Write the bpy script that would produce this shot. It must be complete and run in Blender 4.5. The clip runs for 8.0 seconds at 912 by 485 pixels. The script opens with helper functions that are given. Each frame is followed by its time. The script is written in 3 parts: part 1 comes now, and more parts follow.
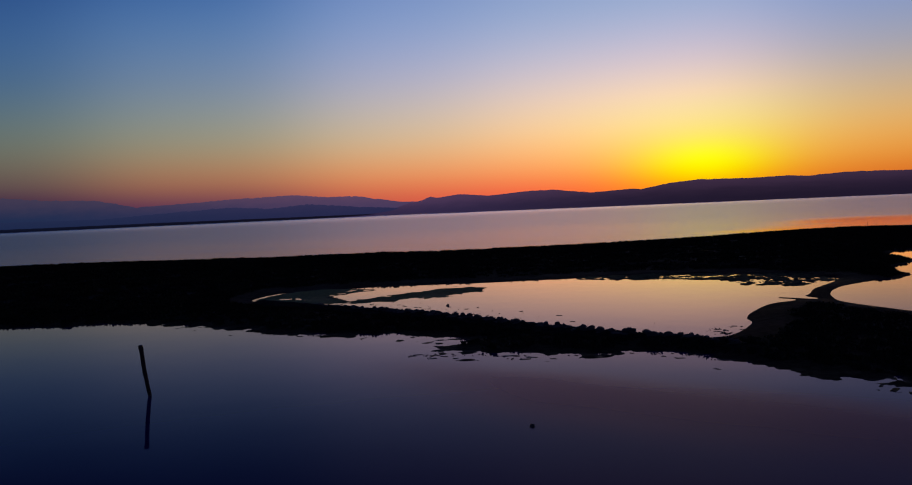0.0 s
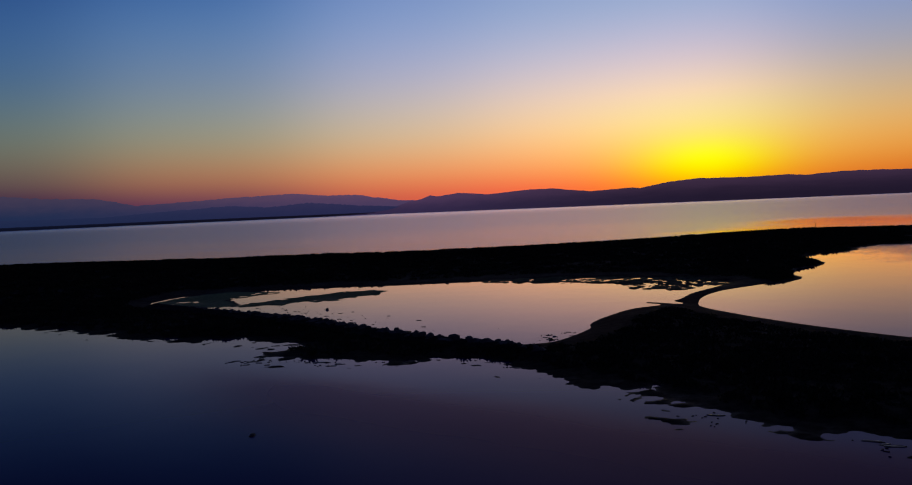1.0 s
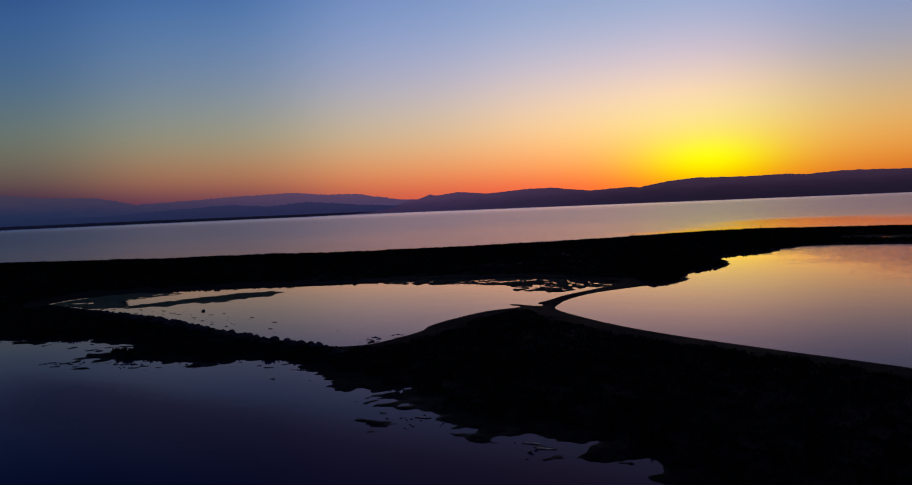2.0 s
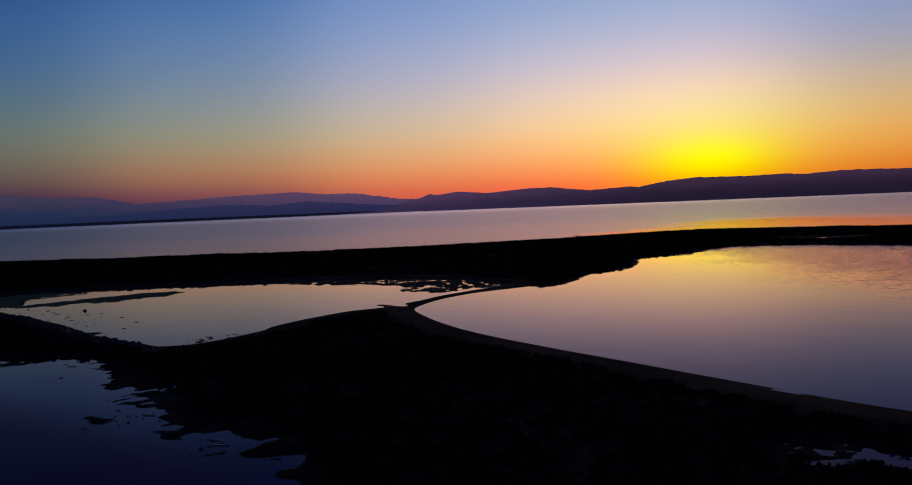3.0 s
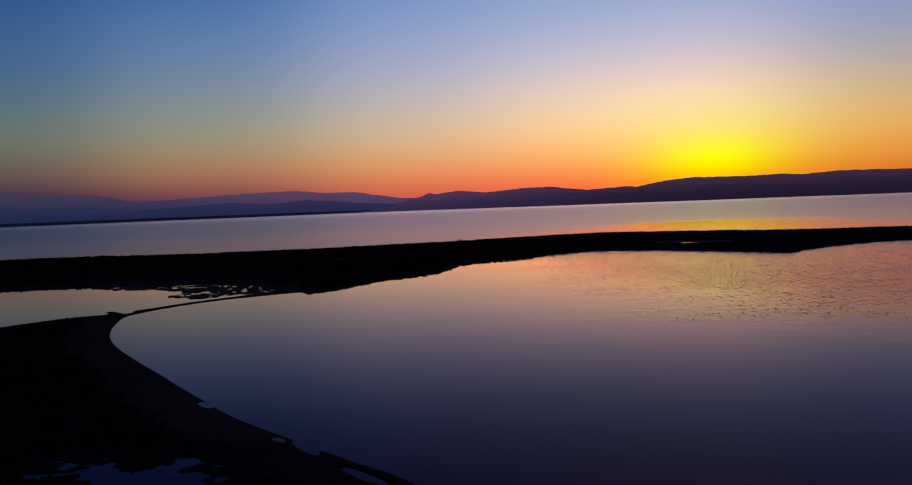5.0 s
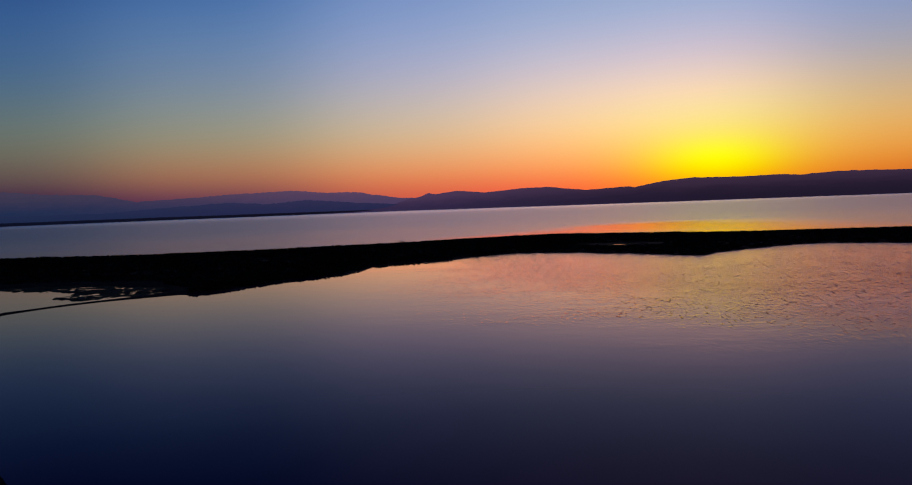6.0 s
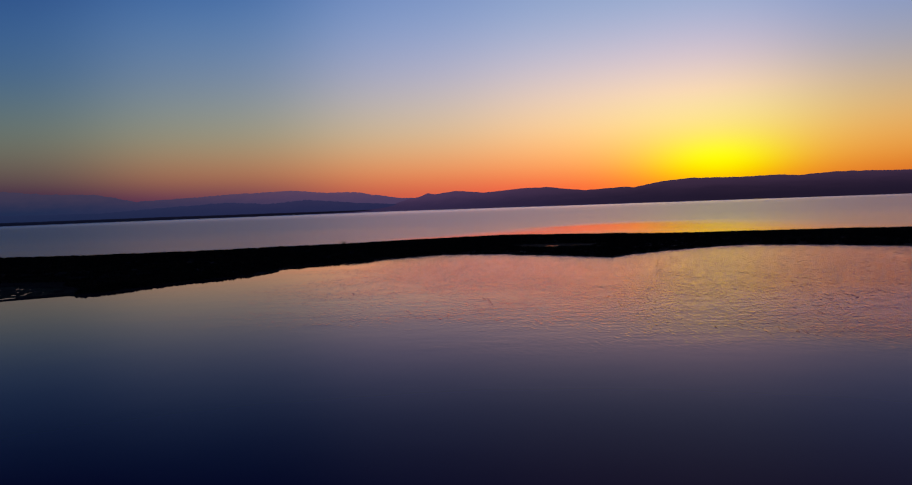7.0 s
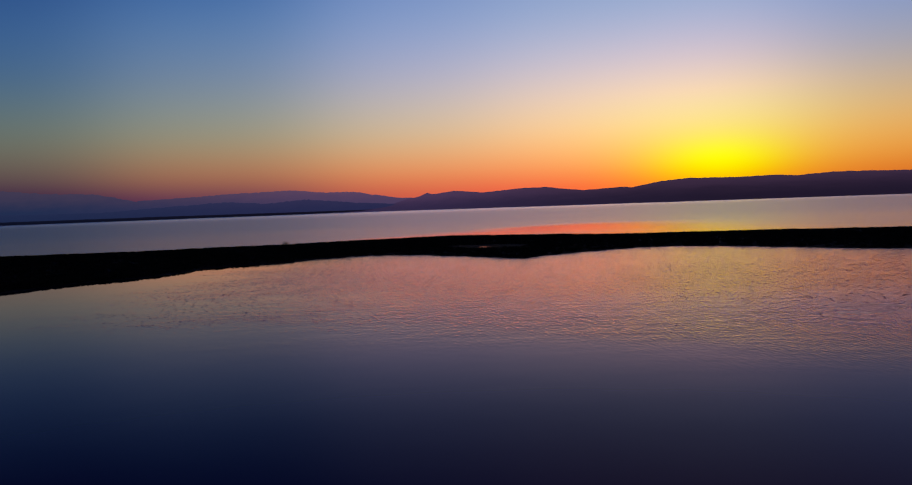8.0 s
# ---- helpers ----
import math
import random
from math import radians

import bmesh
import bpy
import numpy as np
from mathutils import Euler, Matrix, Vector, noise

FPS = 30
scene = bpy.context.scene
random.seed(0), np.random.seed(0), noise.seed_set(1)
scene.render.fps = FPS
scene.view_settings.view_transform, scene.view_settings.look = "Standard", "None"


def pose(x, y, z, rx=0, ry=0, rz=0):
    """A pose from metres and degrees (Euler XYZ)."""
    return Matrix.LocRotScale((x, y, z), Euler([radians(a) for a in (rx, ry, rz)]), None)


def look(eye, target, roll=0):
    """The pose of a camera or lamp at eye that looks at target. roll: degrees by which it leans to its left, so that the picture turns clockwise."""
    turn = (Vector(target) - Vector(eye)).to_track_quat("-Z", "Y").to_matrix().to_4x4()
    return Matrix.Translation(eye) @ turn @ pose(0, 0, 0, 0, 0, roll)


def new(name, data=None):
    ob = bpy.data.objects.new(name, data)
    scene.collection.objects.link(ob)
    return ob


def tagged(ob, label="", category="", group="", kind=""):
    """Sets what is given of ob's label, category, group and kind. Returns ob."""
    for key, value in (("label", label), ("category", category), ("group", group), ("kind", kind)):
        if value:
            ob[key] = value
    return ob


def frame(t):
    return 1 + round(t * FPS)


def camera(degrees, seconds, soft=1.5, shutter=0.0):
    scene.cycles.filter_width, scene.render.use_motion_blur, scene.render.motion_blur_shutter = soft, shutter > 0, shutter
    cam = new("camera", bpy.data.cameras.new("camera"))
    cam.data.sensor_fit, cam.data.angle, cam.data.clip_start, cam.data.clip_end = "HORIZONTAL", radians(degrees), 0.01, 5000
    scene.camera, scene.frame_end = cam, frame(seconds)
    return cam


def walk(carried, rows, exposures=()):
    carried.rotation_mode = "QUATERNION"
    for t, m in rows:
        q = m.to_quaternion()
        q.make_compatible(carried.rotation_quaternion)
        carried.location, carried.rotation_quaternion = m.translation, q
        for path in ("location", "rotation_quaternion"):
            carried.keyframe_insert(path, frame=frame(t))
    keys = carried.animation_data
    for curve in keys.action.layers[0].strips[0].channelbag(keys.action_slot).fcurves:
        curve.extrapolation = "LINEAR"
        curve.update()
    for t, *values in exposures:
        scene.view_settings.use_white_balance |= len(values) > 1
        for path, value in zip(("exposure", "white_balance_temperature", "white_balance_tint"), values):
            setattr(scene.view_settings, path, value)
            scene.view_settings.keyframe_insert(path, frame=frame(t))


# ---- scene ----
cam = camera(60.0, 8.0, soft=1.1)
PATH = [
    (0.0, pose(0.001, 0.000, 8.010, 87.705, 2.605, -0.476)),
    (0.5, pose(5.043, -0.252, 8.070, 87.653, 2.583, -0.418)),
    (1.0, pose(10.438, -0.480, 8.068, 87.605, 2.556, -0.365)),
    (1.5, pose(15.968, -0.764, 8.018, 87.568, 2.532, -0.308)),
    (3.0, pose(32.266, -2.201, 7.605, 87.516, 2.468, -0.110)),
    (3.5, pose(37.938, -2.548, 7.567, 87.489, 2.427, -0.051)),
    (4.0, pose(43.728, -2.876, 7.558, 87.467, 2.384, 0.006)),
    (4.5, pose(49.447, -3.193, 7.562, 87.457, 2.342, 0.069)),
    (6.0, pose(66.936, -4.294, 7.432, 87.455, 2.234, 0.234)),
    (6.5, pose(72.764, -4.611, 7.321, 87.457, 2.206, 0.292)),
    (7.0, pose(78.528, -4.905, 7.226, 87.464, 2.182, 0.340)),
    (7.5, pose(84.365, -5.193, 7.123, 87.465, 2.158, 0.377)),
    (8.0, pose(90.233, -5.497, 6.997, 87.453, 2.130, 0.409)),
]
walk(cam, PATH)

# ---- light: the sky just after sunset, the sun behind the hills ----
SUN_AZ = 17.6    # degrees to the right of +y
SUN_EL = -0.6


def lin(r, g, b):
    """A colour from 0..255 screen values to linear light."""
    return tuple((v / 255 / 12.92) if v <= 10 else ((v / 255 + 0.055) / 1.055) ** 2.4 for v in (r, g, b)) + (1.0,)


def math_node(tree, op, a, b=None, clamp=False):
    n = tree.nodes.new("ShaderNodeMath")
    n.operation, n.use_clamp = op, clamp
    for slot, v in ((0, a), (1, b)):
        if v is None:
            continue
        if isinstance(v, (int, float)):
            n.inputs[slot].default_value = v
        else:
            tree.links.new(v, n.inputs[slot])
    return n.outputs[0]


def span(tree, value, lo, hi, a=0.0, b=1.0, smooth=True):
    n = tree.nodes.new("ShaderNodeMapRange")
    n.interpolation_type = "SMOOTHSTEP" if smooth else "LINEAR"
    n.inputs["From Min"].default_value, n.inputs["From Max"].default_value = lo, hi
    n.inputs["To Min"].default_value, n.inputs["To Max"].default_value = a, b
    tree.links.new(value, n.inputs["Value"])
    return n.outputs["Result"]


def blend(tree, fac, a, b):
    n = tree.nodes.new("ShaderNodeMix")
    n.data_type = "RGBA"
    for slot, v in ((0, fac), (6, a), (7, b)):
        if hasattr(v, "links"):
            tree.links.new(v, n.inputs[slot])
        else:
            n.inputs[slot].default_value = v
    return n.outputs[2]


def ramp(tree, fac, stops):
    n = tree.nodes.new("ShaderNodeValToRGB")
    els = n.color_ramp.elements
    n.color_ramp.interpolation = "B_SPLINE"
    els[0].position, els[0].color = stops[0]
    els[1].position, els[1].color = stops[-1]
    for p, c in stops[1:-1]:
        els.new(p).color = c
    tree.links.new(fac, n.inputs[0])
    return n.outputs[0]


# colour of the dusk sky (screen values) at rising heights above the horizon, bearing by bearing (degrees to the right of +y)
SKY_HEIGHTS = (1.0, 2.7, 5.5, 9.6, 15.2, 23.0)
SKY = {
    -32.0: ((28, 13, 67), (92, 74, 73), (107, 118, 101), (62, 97, 140), (45, 84, 141), (0, 11, 66)),
    -17.0: ((81, 48, 83), (171, 107, 76), (147, 149, 121), (112, 131, 162), (66, 112, 170), (15, 38, 108)),
    -4.0: ((205, 89, 71), (230, 142, 88), (208, 188, 148), (172, 170, 202), (109, 145, 197), (99, 106, 168)),
    8.0: ((247, 89, 67), (252, 155, 90), (258, 211, 153), (208, 195, 213), (118, 155, 202), (152, 138, 182)),
    17.5: ((268, 137, 27), (273, 198, 65), (285, 252, 144), (231, 196, 217), (118, 164, 206), (175, 148, 183)),
    29.0: ((205, 98, 40), (229, 147, 62), (220, 175, 114), (150, 155, 180), (103, 140, 204), (148, 128, 161)),
}
SKY_TOP = ((36, (52, 62, 108)), (55, (18, 30, 66)), (90, (12, 20, 46)))
SKY_BACK = ((0, (40, 38, 55)), (3, (58, 46, 62)), (8, (42, 44, 76)), (20, (30, 40, 82)))


def vec_node(tree, op, a, b):
    n = tree.nodes.new("ShaderNodeVectorMath")
    n.operation = op
    for slot, v in ((0, a), ("Scale" if op == "SCALE" else 1, b)):
        if hasattr(v, "links"):
            tree.links.new(v, n.inputs[slot])
        else:
            n.inputs[slot].default_value = v
    return n.outputs[0]


def build_world():
    world = bpy.data.worlds.new("dusk_sky")
    scene.world = world
    world.use_nodes = True
    t = world.node_tree
    t.nodes.clear()
    coord = t.nodes.new("ShaderNodeTexCoord")
    xyz = t.nodes.new("ShaderNodeSeparateXYZ")
    t.links.new(coord.outputs["Generated"], xyz.inputs[0])
    x, y, z = xyz.outputs
    up = math_node(t, "MULTIPLY", math_node(t, "MAXIMUM", math_node(t, "ARCSINE", z), 0.0), 180 / math.pi)
    height = math_node(t, "POWER", math_node(t, "DIVIDE", up, 90.0), 0.5)
    bearing = math_node(t, "MULTIPLY", math_node(t, "ARCTAN2", x, y), 180 / math.pi)

    def bell(value, mid, width):
        off = math_node(t, "DIVIDE", math_node(t, "SUBTRACT", value, mid), width)
        return math_node(t, "EXPONENT", math_node(t, "MULTIPLY", math_node(t, "MULTIPLY", off, off), -1.0))

    def column(rows):
        return ramp(t, height, [((e / 90) ** 0.5, (*[v / 255 for v in rgb], 1.0)) for e, rgb in (*rows, *SKY_TOP)])

    # each bearing's column counts most at its own bearing and fades smoothly into its neighbours
    total, weight = None, None
    for az, colours in SKY.items():
        w = bell(bearing, az, 8.0)
        part_sky = vec_node(t, "SCALE", column(zip(SKY_HEIGHTS, colours)), w)
        total = part_sky if total is None else vec_node(t, "ADD", total, part_sky)
        weight = w if weight is None else math_node(t, "ADD", weight, w)
    share = vec_node(t, "SCALE", total, math_node(t, "DIVIDE", 1.0, math_node(t, "MAXIMUM", weight, 1e-6)))
    # the clear yellow glow over the place where the sun went down
    glare = math_node(t, "MULTIPLY", bell(bearing, SUN_AZ + 0.4, 4.5), bell(up, 2.4, 1.7))
    tone = t.nodes.new("ShaderNodeCombineXYZ")
    for slot, v in enumerate((0.0, 0.26, -0.23)):
        tone.inputs[slot].default_value = v
    share = vec_node(t, "MAXIMUM", vec_node(t, "ADD", share, vec_node(t, "SCALE", tone.outputs[0], glare)), (0.0, 0.0, 0.0))
    c = blend(t, span(t, math_node(t, "ABSOLUTE", bearing), 38, 120), share, column(SKY_BACK))
    linear = t.nodes.new("ShaderNodeGamma")
    linear.inputs["Gamma"].default_value = 2.2
    t.links.new(c, linear.inputs["Color"])
    glow = t.nodes.new("ShaderNodeBackground")
    t.links.new(linear.outputs[0], glow.inputs[0])
    glow.inputs[1].default_value = 1.0
    air = t.nodes.new("ShaderNodeTexSky")
    air.sky_type, air.sun_disc = "NISHITA", False
    air.sun_elevation, air.sun_rotation = radians(SUN_EL), radians(SUN_AZ)
    thin = t.nodes.new("ShaderNodeBackground")
    t.links.new(air.outputs[0], thin.inputs[0])
    thin.inputs[1].default_value = 0.01
    both = t.nodes.new("ShaderNodeAddShader")
    t.links.new(glow.outputs[0], both.inputs[0])
    t.links.new(thin.outputs[0], both.inputs[1])
    out = t.nodes.new("ShaderNodeOutputWorld")
    t.links.new(both.outputs[0], out.inputs[0])


build_world()
sun = new("sun", bpy.data.lights.new("sun", "SUN"))
sun.data.energy, sun.data.angle, sun.data.color = 0.6, radians(0.5), (1.0, 0.62, 0.3)
_a, _e = radians(SUN_AZ), radians(SUN_EL)
sun.matrix_world = look((0, 0, 300), (-1000 * math.sin(_a), -1000 * math.cos(_a), 300 - 1000 * math.tan(_e)))
scene.view_settings.exposure = 0.0


# ---- materials ----
def material(name):
    m = bpy.data.materials.new(name)
    m.use_nodes = True
    t = m.node_tree
    t.nodes.clear()
    b = t.nodes.new("ShaderNodeBsdfPrincipled")
    o = t.nodes.new("ShaderNodeOutputMaterial")
    t.links.new(b.outputs[0], o.inputs[0])
    return m, t, b


def place(t, scale=(1, 1, 1), rot=0.0):
    """World position, stretched."""
    g = t.nodes.new("ShaderNodeNewGeometry")
    m = t.nodes.new("ShaderNodeMapping")
    m.inputs["Scale"].default_value = scale
    m.inputs["Rotation"].default_value = (0, 0, rot)
    t.links.new(g.outputs["Position"], m.inputs["Vector"])
    return m.outputs[0]


def grain(t, vec, scale, detail=4.0, rough=0.55):
    n = t.nodes.new("ShaderNodeTexNoise")
    n.inputs["Scale"].default_value, n.inputs["Detail"].default_value, n.inputs["Roughness"].default_value = scale, detail, rough
    t.links.new(vec, n.inputs["Vector"])
    return n.outputs[0]


def bump(t, b, height, strength, distance):
    n = t.nodes.new("ShaderNodeBump")
    n.inputs["Distance"].default_value = distance
    if hasattr(strength, "links"):
        t.links.new(strength, n.inputs["Strength"])
    else:
        n.inputs["Strength"].default_value = strength
    t.links.new(height, n.inputs["Height"])
    t.links.new(n.outputs[0], b.inputs["Normal"])


def earthy(name, dark, light, scale, rough=0.9, spec=0.2, relief=0.03):
    m, t, b = material(name)
    v = place(t)
    big, small = grain(t, v, scale), grain(t, v, scale * 14)
    mixed = math_node(t, "ADD", math_node(t, "MULTIPLY", big, 0.6), math_node(t, "MULTIPLY", small, 0.4))
    t.links.new(blend(t, span(t, mixed, 0.35, 0.65), (*dark, 1), (*light, 1)), b.inputs["Base Color"])
    t.links.new(span(t, big, 0.3, 0.7, rough - 0.15, min(rough + 0.08, 1)), b.inputs["Roughness"])
    b.inputs["Specular IOR Level"].default_value = spec
    bump(t, b, small, 0.6, relief)
    return m


def make_ground_material():
    """Dark mud, paler where the sand of the beaches lies bare, green where the algae dried."""
    m, t, b = material("mud_and_sand")
    v = place(t)
    big, small = grain(t, v, 0.12), grain(t, v, 2.5)
    sand = t.nodes.new("ShaderNodeAttribute")
    sand.attribute_name = "sand"
    algae = t.nodes.new("ShaderNodeAttribute")
    algae.attribute_name = "algae"
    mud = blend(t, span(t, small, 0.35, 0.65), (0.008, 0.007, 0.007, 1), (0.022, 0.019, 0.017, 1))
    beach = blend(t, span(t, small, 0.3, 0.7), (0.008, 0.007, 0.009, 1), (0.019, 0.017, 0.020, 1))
    weed = blend(t, span(t, small, 0.3, 0.7), (0.045, 0.085, 0.04, 1), (0.09, 0.14, 0.065, 1))
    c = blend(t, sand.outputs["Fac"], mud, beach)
    c = blend(t, algae.outputs["Fac"], c, weed)
    t.links.new(c, b.inputs["Base Color"])
    # the algae lie wet
    dull = span(t, big, 0.3, 0.7, 0.75, 1.0)
    dull = math_node(t, "MULTIPLY", dull, span(t, algae.outputs["Fac"], 0, 1, 1.0, 0.9, smooth=False))
    # mud barely clear of the water is wet
    g = t.nodes.new("ShaderNodeNewGeometry")
    s = t.nodes.new("ShaderNodeSeparateXYZ")
    t.links.new(g.outputs["Position"], s.inputs[0])
    wet = math_node(t, "MULTIPLY", math_node(t, "SUBTRACT", 1.0, math_node(t, "ADD", algae.outputs["Fac"], sand.outputs["Fac"], clamp=True)), span(t, math_node(t, "ADD", s.outputs[2], math_node(t, "MULTIPLY", big, 0.03)), 0.055, 0.02))
    t.links.new(math_node(t, "MULTIPLY", dull, span(t, wet, 0, 1, 1.0, 0.85)), b.inputs["Roughness"])
    gleam = span(t, algae.outputs["Fac"], 0, 1, 0.012, 0.03, smooth=False)
    t.links.new(math_node(t, "ADD", gleam, math_node(t, "MULTIPLY", wet, 0.015)), b.inputs["Specular IOR Level"])
    bump(t, b, small, 0.5, 0.03)
    return m


def make_water_material():
    """Still lagoon water with wind-ruffled stretches; the open lake is ruffled except for a smooth lane."""
    m = bpy.data.materials.new("lagoon_water")
    m.use_nodes = True
    t = m.node_tree
    t.nodes.clear()
    g = t.nodes.new("ShaderNodeNewGeometry")
    s = t.nodes.new("ShaderNodeSeparateXYZ")
    t.links.new(g.outputs["Position"], s.inputs[0])
    x, y = s.outputs[0], s.outputs[1]
    wander = math_node(t, "MULTIPLY", math_node(t, "SUBTRACT", grain(t, place(t, (0.5, 1, 1)), 0.06), 0.5), 30.0)
    # ruffled part of the eastern lagoon
    xe = math_node(t, "ADD", x, wander)
    east = math_node(t, "MULTIPLY", span(t, xe, 56, 88), span(t, math_node(t, "ADD", math_node(t, "ADD", y, wander), math_node(t, "MULTIPLY", math_node(t, "SUBTRACT", x, 80.0), 0.35)), 28, 62))
    east = math_node(t, "MULTIPLY", east, span(t, y, 134, 122))
    # open lake beyond the bar, with a smooth lane along it
    lake = math_node(t, "MULTIPLY", span(t, y, 122, 134), span(t, y, 150, 420, 0.8, 1.0))
    drift = math_node(t, "MULTIPLY", math_node(t, "SUBTRACT", grain(t, place(t, (0.35, 1, 1)), 0.03), 0.5), 60.0)
    lane_side = math_node(t, "ADD", math_node(t, "SUBTRACT", x, math_node(t, "MULTIPLY", y, 0.55)), drift)
    far_rim = math_node(t, "ADD", math_node(t, "ADD", y, math_node(t, "MULTIPLY", x, 0.45)), math_node(t, "MULTIPLY", drift, 0.8))
    lane = math_node(t, "MULTIPLY", math_node(t, "MULTIPLY", span(t, lane_side, -42, -12), span(t, x, 182, 125)), span(t, far_rim, 345, 290))
    lane = math_node(t, "MULTIPLY", lane, span(t, grain(t, place(t, (0.012, 0.16, 1)), 0.6, 4.0), 0.3, 0.55, 0.55, 1.0))
    lane = math_node(t, "MULTIPLY", lane, lake)
    lake_rough = math_node(t, "MULTIPLY", lake, math_node(t, "SUBTRACT", 1.0, math_node(t, "MULTIPLY", lane, 0.86)))
    streak = grain(t, place(t, (0.02, 0.2, 1)), 0.5)
    lake_gloss = math_node(t, "MULTIPLY", lake_rough, span(t, streak, 0.35, 0.65, LAKE_GLOSS[0], LAKE_GLOSS[1]))
    # a breath of wind over the near lagoon
    gust = math_node(t, "ADD", math_node(t, "ADD", y, math_node(t, "MULTIPLY", x, 0.75)), math_node(t, "MULTIPLY", wander, 0.2))
    near = math_node(t, "MULTIPLY", math_node(t, "MULTIPLY", span(t, gust, 44, 38), span(t, gust, 26, 37)), span(t, x, -9, 4))
    near = math_node(t, "MULTIPLY", near, span(t, x, 30, 24))
    lake_gloss = math_node(t, "ADD", lake_gloss, math_node(t, "MULTIPLY", near, NEAR_GLOSS))
    gloss = math_node(t, "ADD", math_node(t, "ADD", lake_gloss, math_node(t, "MULTIPLY", east, span(t, y, 62, 30, EAST_GLOSS, 0.36))), 0.02)
    wave = grain(t, place(t, (3.8, 1.1, 1), 0.06), 1.5, 3.0)
    # single wavelets standing up out of the ruffled water
    cell = t.nodes.new("ShaderNodeTexVoronoi")
    cell.inputs["Scale"].default_value = 1.0
    t.links.new(place(t, (4.6, 0.85, 1), 0.1), cell.inputs["Vector"])
    peak = math_node(t, "MULTIPLY", span(t, cell.outputs["Distance"], 0.34, 0.05), span(t, grain(t, place(t, (0.4, 0.25, 1)), 0.6, 2.0), 0.25, 0.5, 0.006, PEAK))
    peak = math_node(t, "MULTIPLY", peak, span(t, y, 26, 50))
    wave = math_node(t, "ADD", math_node(t, "MULTIPLY", wave, RIPPLE), peak)
    wave = math_node(t, "MULTIPLY", wave, span(t, grain(t, place(t, (0.5, 1, 1)), 0.5, 3.0), 0.35, 0.65, 0.8, 1.15))
    chop = grain(t, place(t, (0.6, 1.4, 1), 0.1), 0.5, 4.0)
    swell = grain(t, place(t, (1, 1, 1)), 0.25, 2.0)
    h = math_node(t, "ADD", math_node(t, "MULTIPLY", wave, math_node(t, "MULTIPLY", east, EAST_WAVE)), math_node(t, "MULTIPLY", swell, 0.05))
    h = math_node(t, "ADD", h, math_node(t, "MULTIPLY", chop, math_node(t, "MULTIPLY", lake_rough, LAKE_WAVE)))
    n = t.nodes.new("ShaderNodeBump")
    n.inputs["Distance"].default_value, n.inputs["Strength"].default_value = 0.1, 1.0
    t.links.new(h, n.inputs["Height"])
    mirror = t.nodes.new("ShaderNodeBsdfGlossy")
    # mirror colour paints the reflections: pinker where ruffled, brighter far out, orange in the lane
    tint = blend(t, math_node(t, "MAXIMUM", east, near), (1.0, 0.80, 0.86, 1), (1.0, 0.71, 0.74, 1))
    tint = blend(t, lake, tint, blend(t, span(t, y, 700, 2000), LAKE_MIRROR_TINT, (1.0, 0.86, 0.86, 1)))
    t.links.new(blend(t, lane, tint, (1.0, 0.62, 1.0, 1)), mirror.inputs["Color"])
    t.links.new(gloss, mirror.inputs["Roughness"])
    t.links.new(n.outputs[0], mirror.inputs["Normal"])
    deep = t.nodes.new("ShaderNodeBsdfDiffuse")
    deep.inputs["Color"].default_value = (0.018, 0.008, 0.09, 1)
    edge = t.nodes.new("ShaderNodeFresnel")
    edge.inputs["IOR"].default_value = 1.33
    t.links.new(n.outputs[0], edge.inputs["Normal"])
    mix = t.nodes.new("ShaderNodeMixShader")
    shine = math_node(t, "MULTIPLY", math_node(t, "POWER", edge.outputs[0], 2.25), span(t, lake, 0, 1, 2.6, 1.4), clamp=True)
    t.links.new(shine, mix.inputs[0])
    t.links.new(deep.outputs[0], mix.inputs[1])
    t.links.new(mirror.outputs[0], mix.inputs[2])
    out = t.nodes.new("ShaderNodeOutputMaterial")
    t.links.new(mix.outputs[0], out.inputs[0])
    return m


def make_hazy_hill_material(name, base, foot, foot_far, crest, crest_far, x_near, x_far, z_low, z_high):
    """Far land: dull scrub with dusk haze painted on as emission, warmer towards the sunset and changing with height
    and distance.
    """
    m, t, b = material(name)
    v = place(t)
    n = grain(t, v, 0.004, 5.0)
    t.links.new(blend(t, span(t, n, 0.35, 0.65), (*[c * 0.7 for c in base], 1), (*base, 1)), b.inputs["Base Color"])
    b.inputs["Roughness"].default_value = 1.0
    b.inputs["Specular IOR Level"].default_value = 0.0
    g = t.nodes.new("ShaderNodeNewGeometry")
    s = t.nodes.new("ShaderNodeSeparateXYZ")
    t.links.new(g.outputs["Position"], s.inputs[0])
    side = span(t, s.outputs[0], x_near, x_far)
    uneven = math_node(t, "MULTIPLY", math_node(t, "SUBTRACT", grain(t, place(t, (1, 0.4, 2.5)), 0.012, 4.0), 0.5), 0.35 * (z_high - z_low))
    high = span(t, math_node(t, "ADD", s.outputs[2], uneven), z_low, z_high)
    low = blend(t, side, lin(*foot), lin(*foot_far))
    # the glow is the painted haze, blended from foot to crest and across bearings
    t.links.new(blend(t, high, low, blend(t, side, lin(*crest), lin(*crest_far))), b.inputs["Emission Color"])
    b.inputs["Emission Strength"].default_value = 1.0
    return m


